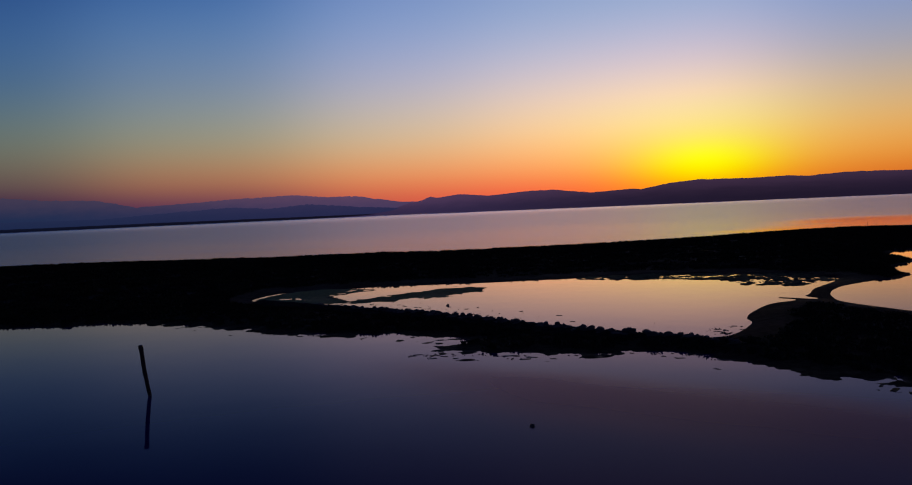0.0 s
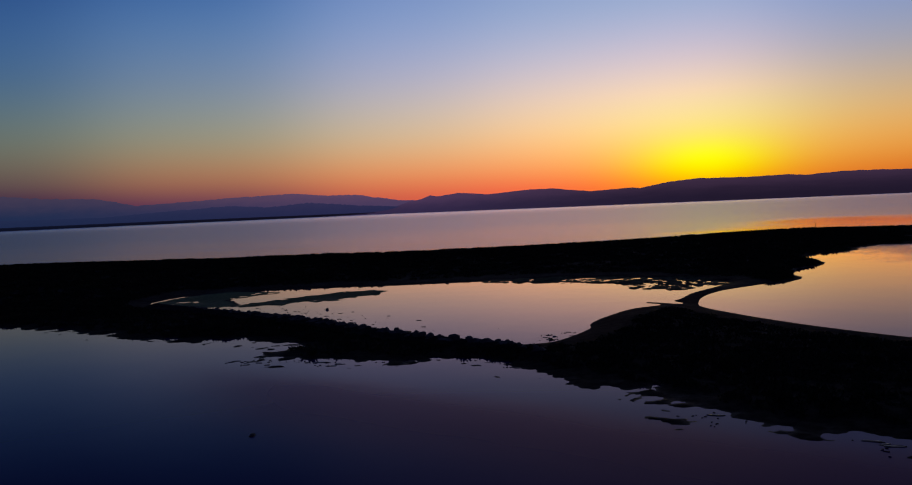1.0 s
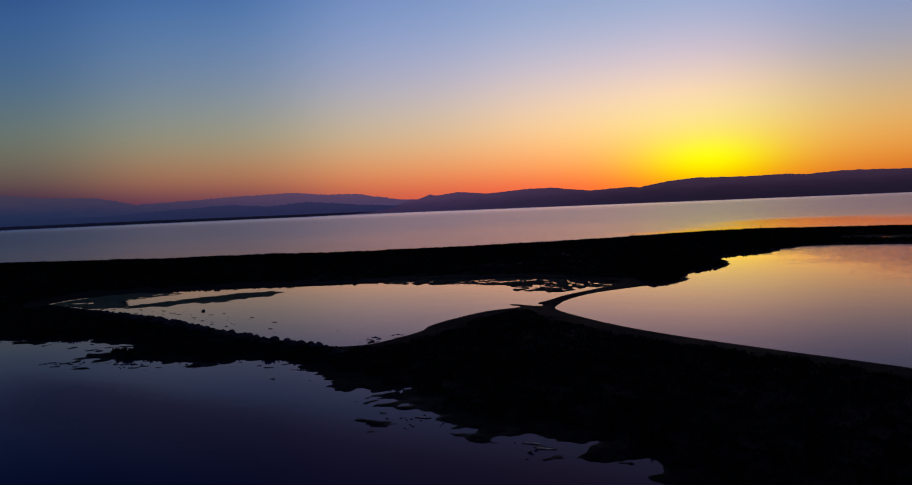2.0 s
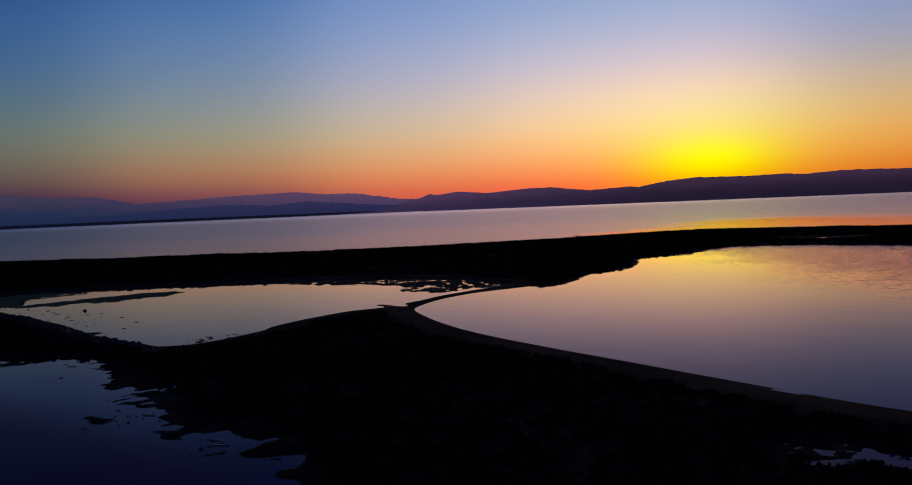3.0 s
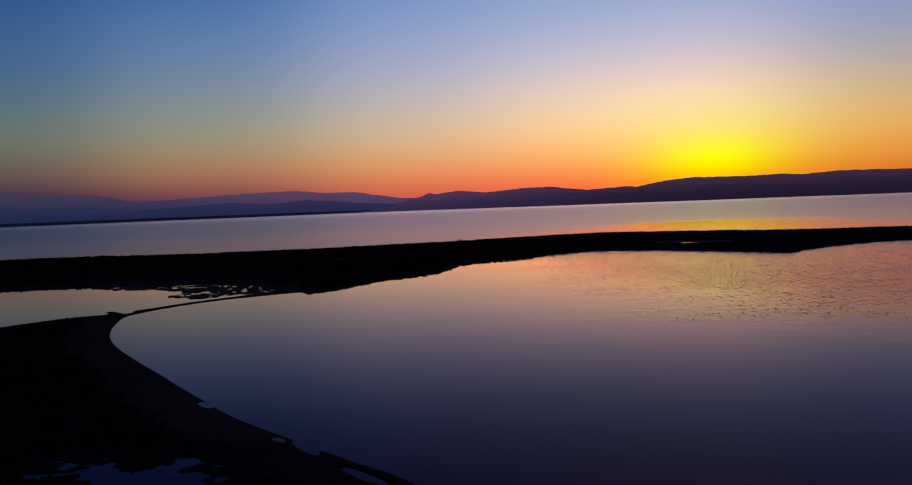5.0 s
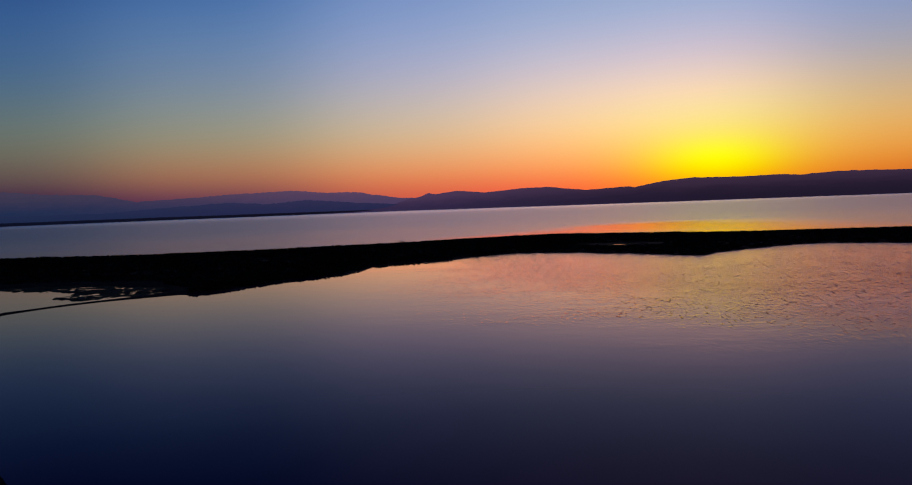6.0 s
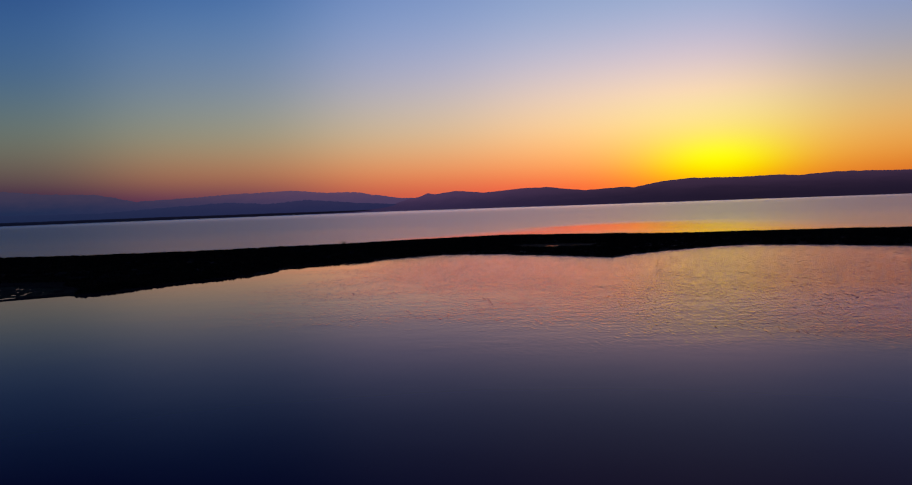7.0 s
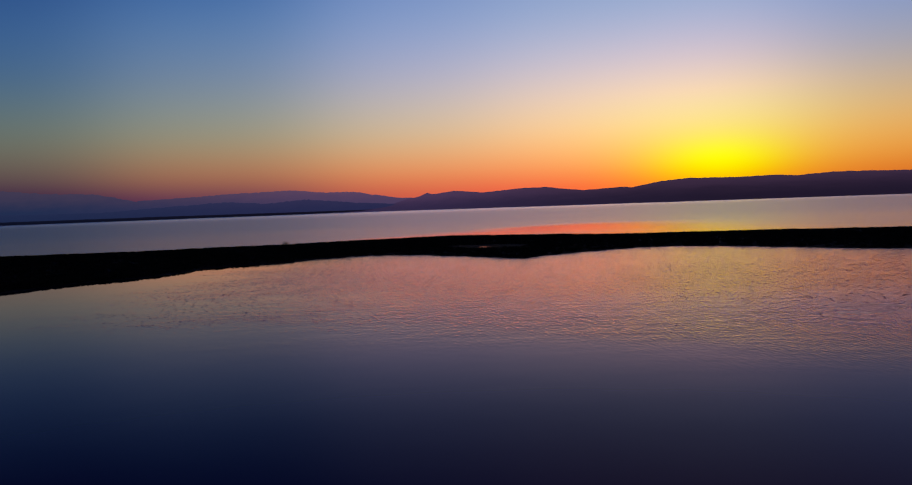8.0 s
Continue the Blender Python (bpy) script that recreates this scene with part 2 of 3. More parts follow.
LAKE_GLOSS = (0.2, 0.25)
# painted reflection colour of the nearer lake, dimmer than by the far shore
LAKE_MIRROR_TINT = (0.63, 0.57, 0.60, 1)
LAKE_WAVE = 0.3
RIPPLE = 0.13
NEAR_GLOSS = 0.28
EAST_WAVE = 5.0
EAST_GLOSS = 0.12
PEAK = 0.16
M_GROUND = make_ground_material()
M_WATER = make_water_material()
M_ROCK = earthy("dark_rock", (0.03, 0.028, 0.028), (0.09, 0.082, 0.075), 1.5, 0.85, 0.25, 0.04)
M_WOOD = earthy("weathered_wood", (0.04, 0.03, 0.022), (0.11, 0.085, 0.06), 3.0, 0.85, 0.2, 0.01)
M_WEED = earthy("dead_weed", (0.02, 0.016, 0.012), (0.06, 0.045, 0.032), 2.0, 0.45, 0.3, 0.01)
M_SCRUB = earthy("saltmarsh_scrub", (0.012, 0.014, 0.008), (0.035, 0.036, 0.02), 0.3, 0.95, 0.05, 0.0)
# the screen colours are haze painted into emission, over a dull base colour
M_HILL = make_hazy_hill_material("near_hill_scrub_haze", (0.02, 0.02, 0.025), (32, 24, 42), (50, 40, 70), (60, 43, 65), (74, 54, 84), 900, -250, 8, 85)
M_RANGE = make_hazy_hill_material("mountain_rock_haze", (0.03, 0.03, 0.04), (72, 58, 90), (31, 44, 76), (98, 70, 96), (64, 57, 80), -400, -2300, 45, 175)
M_RANGE_MID = make_hazy_hill_material("foothill_scrub_haze", (0.02, 0.02, 0.03), (38, 40, 74), (29, 40, 72), (50, 47, 80), (38, 46, 78), -400, -2300, 10, 100)
M_SHORE = make_hazy_hill_material("far_shore_scrub_haze", (0.02, 0.02, 0.03), (14, 13, 26), (10, 14, 30), (18, 16, 30), (14, 18, 36), -400, -2300, 0, 20)


# ---- shape tools ----
def lattice(ix, iy, seed):
    h = (ix.astype(np.int64) * 374761393 + iy.astype(np.int64) * 668265263 + seed * 974634541) & 0xFFFFFFFF
    h = ((h ^ (h >> 13)) * 1274126177) & 0xFFFFFFFF
    return ((h ^ (h >> 16)) & 0xFFFF) / 65535.0


def value_noise(x, y, seed):
    ix, iy = np.floor(x), np.floor(y)
    fx, fy = x - ix, y - iy
    fx, fy = fx * fx * (3 - 2 * fx), fy * fy * (3 - 2 * fy)
    a, b = lattice(ix, iy, seed), lattice(ix + 1, iy, seed)
    c, d = lattice(ix, iy + 1, seed), lattice(ix + 1, iy + 1, seed)
    return (a + (b - a) * fx) * (1 - fy) + (c + (d - c) * fx) * fy


def fbm(x, y, size, octaves=4, seed=1):
    """Soft noise about 0, within about -0.5 to 0.5; size: metres of its largest lumps."""
    total, amp, norm = np.zeros_like(x, dtype=float), 1.0, 0.0
    for k in range(octaves):
        total += amp * (value_noise(x / size * 2 ** k + 17.3 * k, y / size * 2 ** k - 9.1 * k, seed + k) - 0.5)
        norm += amp
        amp *= 0.55
    return total / norm * 1.4


def rounded(points, steps=5, closed=True):
    """A smooth line through control points."""
    p = np.array(points, float)
    n = len(p)
    out = []
    for i in range(n if closed else n - 1):
        if closed:
            a, b, c, d = p[(i - 1) % n], p[i], p[(i + 1) % n], p[(i + 2) % n]
        else:
            a, b, c, d = p[max(i - 1, 0)], p[i], p[i + 1], p[min(i + 2, n - 1)]
        for k in range(steps):
            s = k / steps
            out.append(0.5 * (2 * b + (c - a) * s + (2 * a - 5 * b + 4 * c - d) * s * s + (3 * b - a - 3 * c + d) * s ** 3))
    if not closed:
        out.append(p[-1])
    return np.array(out)


def line_distance(x, y, line):
    best = np.full(x.shape, 1e18)
    for (ax, ay), (bx, by) in zip(line[:-1], line[1:]):
        dx, dy = bx - ax, by - ay
        s = np.clip(((x - ax) * dx + (y - ay) * dy) / (dx * dx + dy * dy + 1e-12), 0, 1)
        best = np.minimum(best, (x - ax - s * dx) ** 2 + (y - ay - s * dy) ** 2)
    return np.sqrt(best)


def inside_distance(x, y, ring):
    """Distance to a closed line, positive inside."""
    closed = np.vstack([ring, ring[:1]])
    odd = np.zeros(x.shape, bool)
    for (ax, ay), (bx, by) in zip(closed[:-1], closed[1:]):
        if ay != by:
            odd ^= ((ay > y) != (by > y)) & (x < (bx - ax) * (y - ay) / (by - ay) + ax)
    return np.where(odd, 1, -1) * line_distance(x, y, closed)


def smooth(v, lo, hi):
    s = np.clip((v - lo) / (hi - lo), 0, 1)
    return s * s * (3 - 2 * s)


def mesh_object(name, verts, faces, mat, shade=True):
    me = bpy.data.meshes.new(name)
    verts = np.asarray(verts, dtype=np.float32)
    faces = np.asarray(faces, dtype=np.int32)
    k = faces.shape[1]
    me.vertices.add(len(verts))
    me.vertices.foreach_set("co", verts.ravel())
    me.loops.add(faces.size)
    me.loops.foreach_set("vertex_index", faces.ravel())
    me.polygons.add(len(faces))
    me.polygons.foreach_set("loop_start", np.arange(0, faces.size, k, dtype=np.int32))
    me.polygons.foreach_set("use_smooth", np.full(len(faces), shade))
    me.update(calc_edges=True)
    me.materials.append(mat)
    return new(name, me)


def grid_faces(nx, ny):
    i = np.arange(nx * ny).reshape(ny, nx)
    return np.stack([i[:-1, :-1], i[:-1, 1:], i[1:, 1:], i[1:, :-1]], -1).reshape(-1, 4)


# ---- the lie of the land ----
SOUTH_SHORE = [(-260, 90), (-140, 74), (-60, 67), (-37, 65), (-26, 64), (-20, 61), (-15, 58), (-10.5, 54.5), (-3, 51.4), (1.4, 48.2), (-1.0, 46.9), (1.5, 44),
               (5.6, 43), (7, 41.3), (11, 42.3), (12.8, 40), (15.6, 35), (16.2, 33), (17.3, 33.8), (19.7, 31), (21, 28), (24.2, 25), (25.6, 23.2), (26.6, 21.6), (27.2, 19.5),
               (29, 12), (36, -4), (42, -40)]
SPIT_SHORE = [(84, -40), (66, -2), (58, 11), (53.8, 17.75), (51.55, 20.25), (49.3, 22.65), (46.65, 25.65), (44.45, 28.7), (41.2, 33.4), (36.7, 40),
              (33.3, 45.5), (31.2, 50), (29.7, 54.4), (28.9, 57.6), (29.1, 59.8), (30.6, 63.6), (33.3, 67.4), (36.4, 69.8), (39.6, 71.9)]
BAR_SOUTH = [(40.6, 71.3), (43.4, 74.5), (44.9, 79.2), (47.6, 84.0), (50.2, 86.4), (53.6, 90), (55, 96), (57.5, 103), (66, 107.6), (68.2, 112), (75, 116.5),
             (82, 114), (88, 108.5), (93, 103.5), (98.6, 97.5), (101.4, 101.4), (107, 106), (115, 111), (122, 113), (130, 106), (137, 97), (144, 90), (162, 76),
             (210, 60), (300, 50)]
BAR_NORTH = [(320, 110), (230, 126), (176, 141), (150, 150), (127, 158), (105, 173), (84, 181), (68, 174), (53, 167), (26, 157), (-3, 158), (-34, 164),
             (-77, 178), (-102, 176), (-160, 180), (-260, 200)]
LAGOON = [(-19.6, 78.3), (-18.5, 84), (-13.9, 86.2), (-5, 87.2), (1.4, 86.5), (10, 86), (15, 86.6), (23.5, 85.4), (31.3, 81.2), (36.0, 75.2), (36.2, 73.8),
          (34.4, 71.2), (31, 67.2), (29, 63.8), (27.9, 62.2), (28.2, 60.7), (27.6, 60.5), (26.0, 62.2), (25.6, 61.6), (26.3, 60.2), (23.6, 58.6), (20.7, 54.6), (19.4, 52), (19, 50.1), (16.7, 46.5),
          (15.1, 45.6), (12.7, 46), (7.8, 50), (2, 56.5), (-3.6, 62.5), (-14.6, 72.5)]
DIKE = [(-18, 74.5), (-14.6, 71.2), (-9, 66.2), (-3.6, 61.3), (2, 55.2), (7.8, 48.7), (12.7, 44.4), (14.1, 42.8), (15.4, 40.6)]
POOL = [(41.8, 20.9), (43.2, 20.7), (44.4, 21.0), (45.2, 20.2), (46.3, 20.6), (47.6, 19.4), (47.8, 18.0), (46.6, 17.2), (45.4, 17.8), (43.8, 19.1)]
BAR_POOL = [(92.6, 132.0), (94.6, 131.5), (96.0, 130.6), (95.4, 130.0), (94, 130.8)]
ALGAE_BAR = [(-10.1, 72.6), (-7.8, 75.5), (-5.3, 78.2), (-0.1, 81.9), (3.3, 81.3), (2.5, 78.0), (-0.7, 74.3), (-4.4, 73.6), (-8.2, 71.6)]
MARSH = [(14.5, 86.6), (19.6, 87.0), (23.7, 86.0), (31.6, 81.8), (35.1, 78.7), (36.4, 75.0), (34.4, 71.6), (30.4, 68.6), (28.7, 70.6), (26.6, 73.0),
         (26.4, 77.3), (21.9, 80.4), (14.0, 84.0)]
ALGAE_FLAT = [(-19.0, 77.1), (-18.9, 83.0), (-15.7, 85.8), (-12.0, 85.9), (-8.6, 83.7), (-12.2, 79.0), (-9.9, 74.4), (-11.7, 71.9), (-15.4, 74.7)]

# small standing water: place, half length, half width, turn
PUDDLES = [(35.4, 75.6, 1.6, 0.5, 10.0),
           (19.48, 34.83, 0.25, 0.22, -26.0),
           (16.2, 44.11, 0.2, 0.15, -15.0),
           (-16.9, 63.44, 0.4, 0.25, 34.0),
           (50.0, 21.65, 1.1, 0.21, -58.0),
           (52.3, 18.55, 1.2, 0.21, -50.0),
           (44.75, 27.9, 0.75, 0.19, -54.0),
           (48.9, 22.6, 0.4, 0.17, -50.0),
           (18.12, 32.96, 0.48, 0.25, 15.0),
           (12.98, 40.36, 0.31, 0.4, 81.0),
           (19.07, 33.66, 0.15, 0.22, 12.0)]

OUTER = np.vstack([rounded(SOUTH_SHORE, 4, False), rounded(SPIT_SHORE, 5, False), rounded(BAR_SOUTH, 4, False), rounded(BAR_NORTH, 3, False)])
INNER = rounded(LAGOON, 4)
CREST = rounded(DIKE, 4, False)
POOL_RING, BAR_POOL_RING, ALGAE_RING = rounded(POOL, 4), rounded(BAR_POOL, 4), rounded(ALGAE_BAR, 4)
FLAT_RING = rounded(ALGAE_FLAT, 4)
MARSH_RING = rounded(MARSH, 4)
SMOOTH_SHORE = np.vstack([rounded(SPIT_SHORE, 3, False)])
SMOOTH_BAY = rounded(LAGOON[10:26], 3, False)
SOUTH_LINE = rounded(SOUTH_SHORE, 3, False)
NORTH_LINE = rounded(BAR_NORTH, 2, False)


def lie(x, y):
    """Height of the ground, and how sandy, weedy and how far from the water it is."""
    calm = np.minimum(line_distance(x, y, SMOOTH_SHORE), line_distance(x, y, SMOOTH_BAY))
    south = line_distance(x, y, SOUTH_LINE)
    wild = np.clip(calm / 4, 0.05, 1)
    wx = x + wild * (1.3 * fbm(x, y, 5, 4, 3) + 0.5 * fbm(x, y, 1.3, 3, 31))
    wy = y + wild * (1.3 * fbm(x, y, 5, 4, 11) + 0.5 * fbm(x, y, 1.3, 3, 37))
    ragged = np.exp(-(south / 5) ** 2) * wild
    wx = wx + 2.0 * ragged * fbm(x, y, 1.6, 4, 33)
    wy = wy + ragged * (3.6 * fbm(x * 0.8, y * 0.8, 2.6, 4, 39) + 1.2 * fbm(x, y, 0.7, 3, 40))
    sd = np.minimum(inside_distance(wx, wy, OUTER), -inside_distance(wx, wy, INNER))
    sd = np.minimum(sd, -inside_distance(wx, wy, BAR_POOL_RING))
    pool = inside_distance(x + 1.1 * fbm(x, y, 1.5, 4, 5), y + 1.1 * fbm(x, y, 1.5, 4, 6), POOL_RING) - 0.05 + 1.4 * fbm(x, y * 1.5, 0.9, 3, 7) + 0.9 * fbm(x, y, 0.45, 2, 8)
    sd = np.minimum(sd, -pool)
    muddy = np.exp(-(south / 3.5) ** 2) * wild
    z = np.where(sd > 0, 0.32 * (1 - np.exp(-np.maximum(sd, 0) / 2.6)), 0.7 * (np.exp(np.minimum(sd, 0) / 4.5) - 1))
    z = z + fbm(x, y * 1.6, 2.2, 4, 21) * (0.02 + 0.14 * muddy) * np.where(sd > 0, 0.5, 1) * wild
    z = z + 0.05 * fbm(x, y, 0.7, 2, 22) * np.exp(-(z / 0.12) ** 2) * np.exp(-(south / 6) ** 2) * wild
    # weed mats and mud islets off the near shore, puddles on it
    n = 0.7 * fbm(x * 0.8, y, 3.0, 4, 23) + 0.6 * fbm(x * 0.8, y, 0.7, 3, 24)
    rim = 0.13 + 0.07 * np.maximum(-sd, 0) + 0.05 * np.maximum(south - 5, 0) + 0.25 * np.maximum(-sd - 3, 0) + (wild < 0.9) * 1.0
    z = np.where((sd < 0) & (n > rim - 0.06), np.maximum(z, (n - rim) * 0.25), z)
    for px, py, rx, ry, turn in PUDDLES:
        c, q = math.cos(radians(turn)), math.sin(radians(turn))
        ex, ey = ((x - px) * c + (y - py) * q) / rx, (-(x - px) * q + (y - py) * c) / ry
        e = 1 - np.hypot(ex, ey) + 0.3 * fbm(x, y, 1.1, 2, 29)
        z = np.where(e > -0.3, np.minimum(z, 0.02 - 0.06 * smooth(e, -0.3, 0.5)), z)
    # flecks of weed along the lagoon side of the dike and in the bay's corner
    fleck = 0.6 * fbm(x, y, 0.7, 3, 26) + 0.3 * fbm(x, y, 3.0, 2, 27)
    edge = np.minimum(line_distance(x, y, CREST) * smooth(-x, -6, 4) + 9 * smooth(x, -4, 6), 1.4 * np.hypot(x - 16.3, y - 47.3))
    z = np.where((inside_distance(x, y, INNER) > 0) & (fleck > 0.19 + 0.05 * edge), np.maximum(z, 0.02), z)
    # low hummocks on the bar
    bar = smooth(y, 84, 96) * smooth(sd, 3, 14)
    z = z + bar * (0.28 + 0.45 * fbm(x, y, 16, 4, 41))
    bowl = -inside_distance(x, y, BAR_POOL_RING)
    z = np.where(bowl > 0, np.minimum(z, 0.03 + 0.012 * bowl + 0.02 * np.maximum(bowl - 12, 0)), z)
    # the stone dike's bank
    d = line_distance(x, y, CREST)
    z = np.maximum(z, 0.46 - 0.28 * d + 0.1 * fbm(x, y, 1.1, 3, 51))
    # salt flat with water standing in it, at the lagoon's head
    marsh = smooth(inside_distance(x + 1.2 * fbm(x, y, 2.5, 3, 64), y + 2.4 * fbm(x, y, 2.5, 3, 65), MARSH_RING), -0.7, 0.5) * (inside_distance(x, y, INNER) > -2)
    z = np.where(marsh > 0, z * (1 - marsh) + marsh * (0.03 + 0.03 * fbm(x, y, 5.0, 2, 61) + 0.22 * fbm(x, y, 0.55, 3, 62)), z)
    # algae bars and the green shallows
    a = inside_distance(x + 0.7 * fbm(x, y, 2, 4, 71) + 0.5 * fbm(x, y, 0.6, 3, 76), y + 1.4 * fbm(x, y, 2, 4, 72) + 2.6 * fbm(x, y, 0.9, 3, 77), ALGAE_RING)
    z = np.where(a > -0.6, np.maximum(z, 0.03 * smooth(a, -0.6, 0.5) + 0.04 * fbm(x, y, 1.4, 3, 73) - 0.015 * (a < 0)), z)
    green = smooth(inside_distance(x + 1.2 * fbm(x, y, 3, 4, 74), y + 1.6 * fbm(x, y, 3, 4, 75), FLAT_RING), -0.3, 0.6)
    z = np.where(green > 0, np.maximum(z, green * (0.022 + 0.05 * fbm(x, y, 3.0, 3, 81) + 0.05 * fbm(x, y, 0.9, 3, 82))), z)
    sand = np.clip(np.maximum(smooth(calm, 4.5, 1.0), 0.35 * marsh) + 0.3 * fbm(x, y, 4, 3, 91), 0, 1) * smooth(calm, 8, 3)
    bank = inside_distance(x, y, INNER)
    sand = np.maximum(sand, np.clip(smooth(bank, -4.5, -2.0) * smooth(y, 66, 74) * 0.8 + 0.4 * fbm(x, y, 3, 3, 93), 0, 1) * (bank > -5) * (y > 66))
    sand = np.maximum(sand, 0.6 * marsh)
    far_beach = line_distance(x, y, NORTH_LINE)
    sand = np.maximum(sand, smooth(far_beach, 13, 7) * smooth(x, 30, -25) * (y > 120))
    weed = np.clip(np.maximum(np.maximum(0.8 * smooth(a, -1.5, 0), green), marsh * 0.3), 0, 1)
    return z, sand, weed, sd, pool


def axis(*parts):
    out = []
    for a, b, step in parts:
        out.extend(np.arange(a, b - 1e-6, step))
    return np.array(out + [parts[-1][1]], float)


def build_ground():
    gx = np.concatenate([[-5200, -2500, -1000, -500, -300], axis((-240, -60, 2.0), (-60, -32, 0.7), (-32, 40, 0.2), (40, 56, 0.12), (56, 60, 0.2), (60, 110, 0.5), (110, 190, 1.1), (190, 330, 5)), [500, 1000, 2500, 5200]])
    gy = np.concatenate([[-5200, -2500, -1000, -300, -100], axis((-50, 8, 3), (8, 14, 0.2), (14, 30, 0.12), (30, 50, 0.2), (50, 70, 0.33), (70, 90, 0.2), (90, 92, 0.4), (92, 122, 0.6), (122, 210, 1.5)), [300, 600, 1500, 3000, 5200]])
    x, y = np.meshgrid(gx, gy)
    z, sand, weed, sd, pool = lie(x, y)
    far = (np.abs(x) > 400) | (y > 250) | (y < -90)
    z = np.where(far, -0.8, z)
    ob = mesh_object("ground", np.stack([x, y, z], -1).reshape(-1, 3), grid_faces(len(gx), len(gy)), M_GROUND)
    for key, values in (("sand", sand), ("algae", weed)):
        at = ob.data.attributes.new(key, "FLOAT", "POINT")
        at.data.foreach_set("value", values.astype(np.float32).ravel())
    return tagged(ob, "dark wet mud flats, sand spit and bar", "ground", kind="structure")


build_ground()


def build_water():
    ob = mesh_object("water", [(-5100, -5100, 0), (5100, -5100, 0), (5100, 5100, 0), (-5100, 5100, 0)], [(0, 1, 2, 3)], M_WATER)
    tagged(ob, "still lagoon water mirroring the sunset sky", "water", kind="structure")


build_water()


# ---- far land ----
EYE = (45.0, -3.0)


def build_range(name, outline, near, depth, mat, label, rough, seed, steps=420):
    """A ridge seen from the spit: outline holds bearing, height angle; near: bearing, distance of its foot."""
    az = np.linspace(outline[0][0], outline[-1][0], steps)
    el = np.interp(az, [o[0] for o in outline], [o[1] for o in outline])
    foot = np.interp(az, [o[0] for o in near], [o[1] for o in near])
    rows = np.array([0, 0.02, 0.15, 0.3, 0.5, 0.7, 0.85, 1.0, 1.12])
    verts = []
    for v in rows:
        r = foot + depth * v
        top = (foot + depth) * np.tan(np.radians(el)) + 7.5
        n = fbm(az * 12, az * 0 + v * 3.0, 9, 5, seed)
        fine = fbm(az * 12, az * 0, 1.6, 4, seed + 5)
        share = min(v, 1.0) ** 0.75 if v <= 1 else 0.8
        z = top * share * (1 + rough * 0.6 * n * (1 - abs(2 * min(v, 1) - 1))) + rough * top * 0.16 * fine * share
        z = z if v > 0 else z * 0 - 2
        a = np.radians(az)
        verts.append(np.stack([EYE[0] + r * np.sin(a), EYE[1] + r * np.cos(a), z], -1))
    ob = mesh_object(name, np.concatenate(verts), grid_faces(steps, len(rows)), mat)
    return tagged(ob, label, "hills", kind="structure")


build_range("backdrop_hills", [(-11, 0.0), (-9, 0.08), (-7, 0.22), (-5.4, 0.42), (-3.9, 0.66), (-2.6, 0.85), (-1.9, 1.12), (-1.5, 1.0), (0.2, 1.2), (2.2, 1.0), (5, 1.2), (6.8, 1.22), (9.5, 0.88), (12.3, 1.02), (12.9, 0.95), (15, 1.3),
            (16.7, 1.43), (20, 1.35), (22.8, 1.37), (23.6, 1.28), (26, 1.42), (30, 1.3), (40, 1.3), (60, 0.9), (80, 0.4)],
            [(-11, 4240), (-4.6, 4100), (0, 3300), (8.5, 2600), (18, 2250), (30, 2050), (60, 1700), (80, 1600)], 900, M_HILL, "dark scrub hills in painted purple haze across the lake", 0.2, 5)
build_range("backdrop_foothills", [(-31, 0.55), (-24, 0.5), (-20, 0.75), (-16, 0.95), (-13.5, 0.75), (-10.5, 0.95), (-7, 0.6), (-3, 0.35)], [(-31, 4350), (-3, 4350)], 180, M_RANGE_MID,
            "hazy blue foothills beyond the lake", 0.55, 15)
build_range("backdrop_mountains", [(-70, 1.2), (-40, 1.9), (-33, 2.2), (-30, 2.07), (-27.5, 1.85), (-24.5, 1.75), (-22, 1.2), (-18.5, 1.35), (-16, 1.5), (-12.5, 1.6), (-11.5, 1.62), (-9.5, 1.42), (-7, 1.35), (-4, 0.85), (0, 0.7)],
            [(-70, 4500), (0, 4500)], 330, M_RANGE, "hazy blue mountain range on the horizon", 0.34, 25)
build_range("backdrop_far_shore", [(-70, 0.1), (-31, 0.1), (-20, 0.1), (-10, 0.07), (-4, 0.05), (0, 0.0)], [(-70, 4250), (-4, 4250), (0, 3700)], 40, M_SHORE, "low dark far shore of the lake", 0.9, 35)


# ---- things ----
def solid(name, bm, mat, where, label, category, group=""):
    """One thing in one mesh."""
    me = bpy.data.meshes.new(name)
    bm.to_mesh(me)
    bm.free()
    me.materials.append(mat)
    ob = new(name, me)
    ob.location = where
    return tagged(ob, label, category, group)


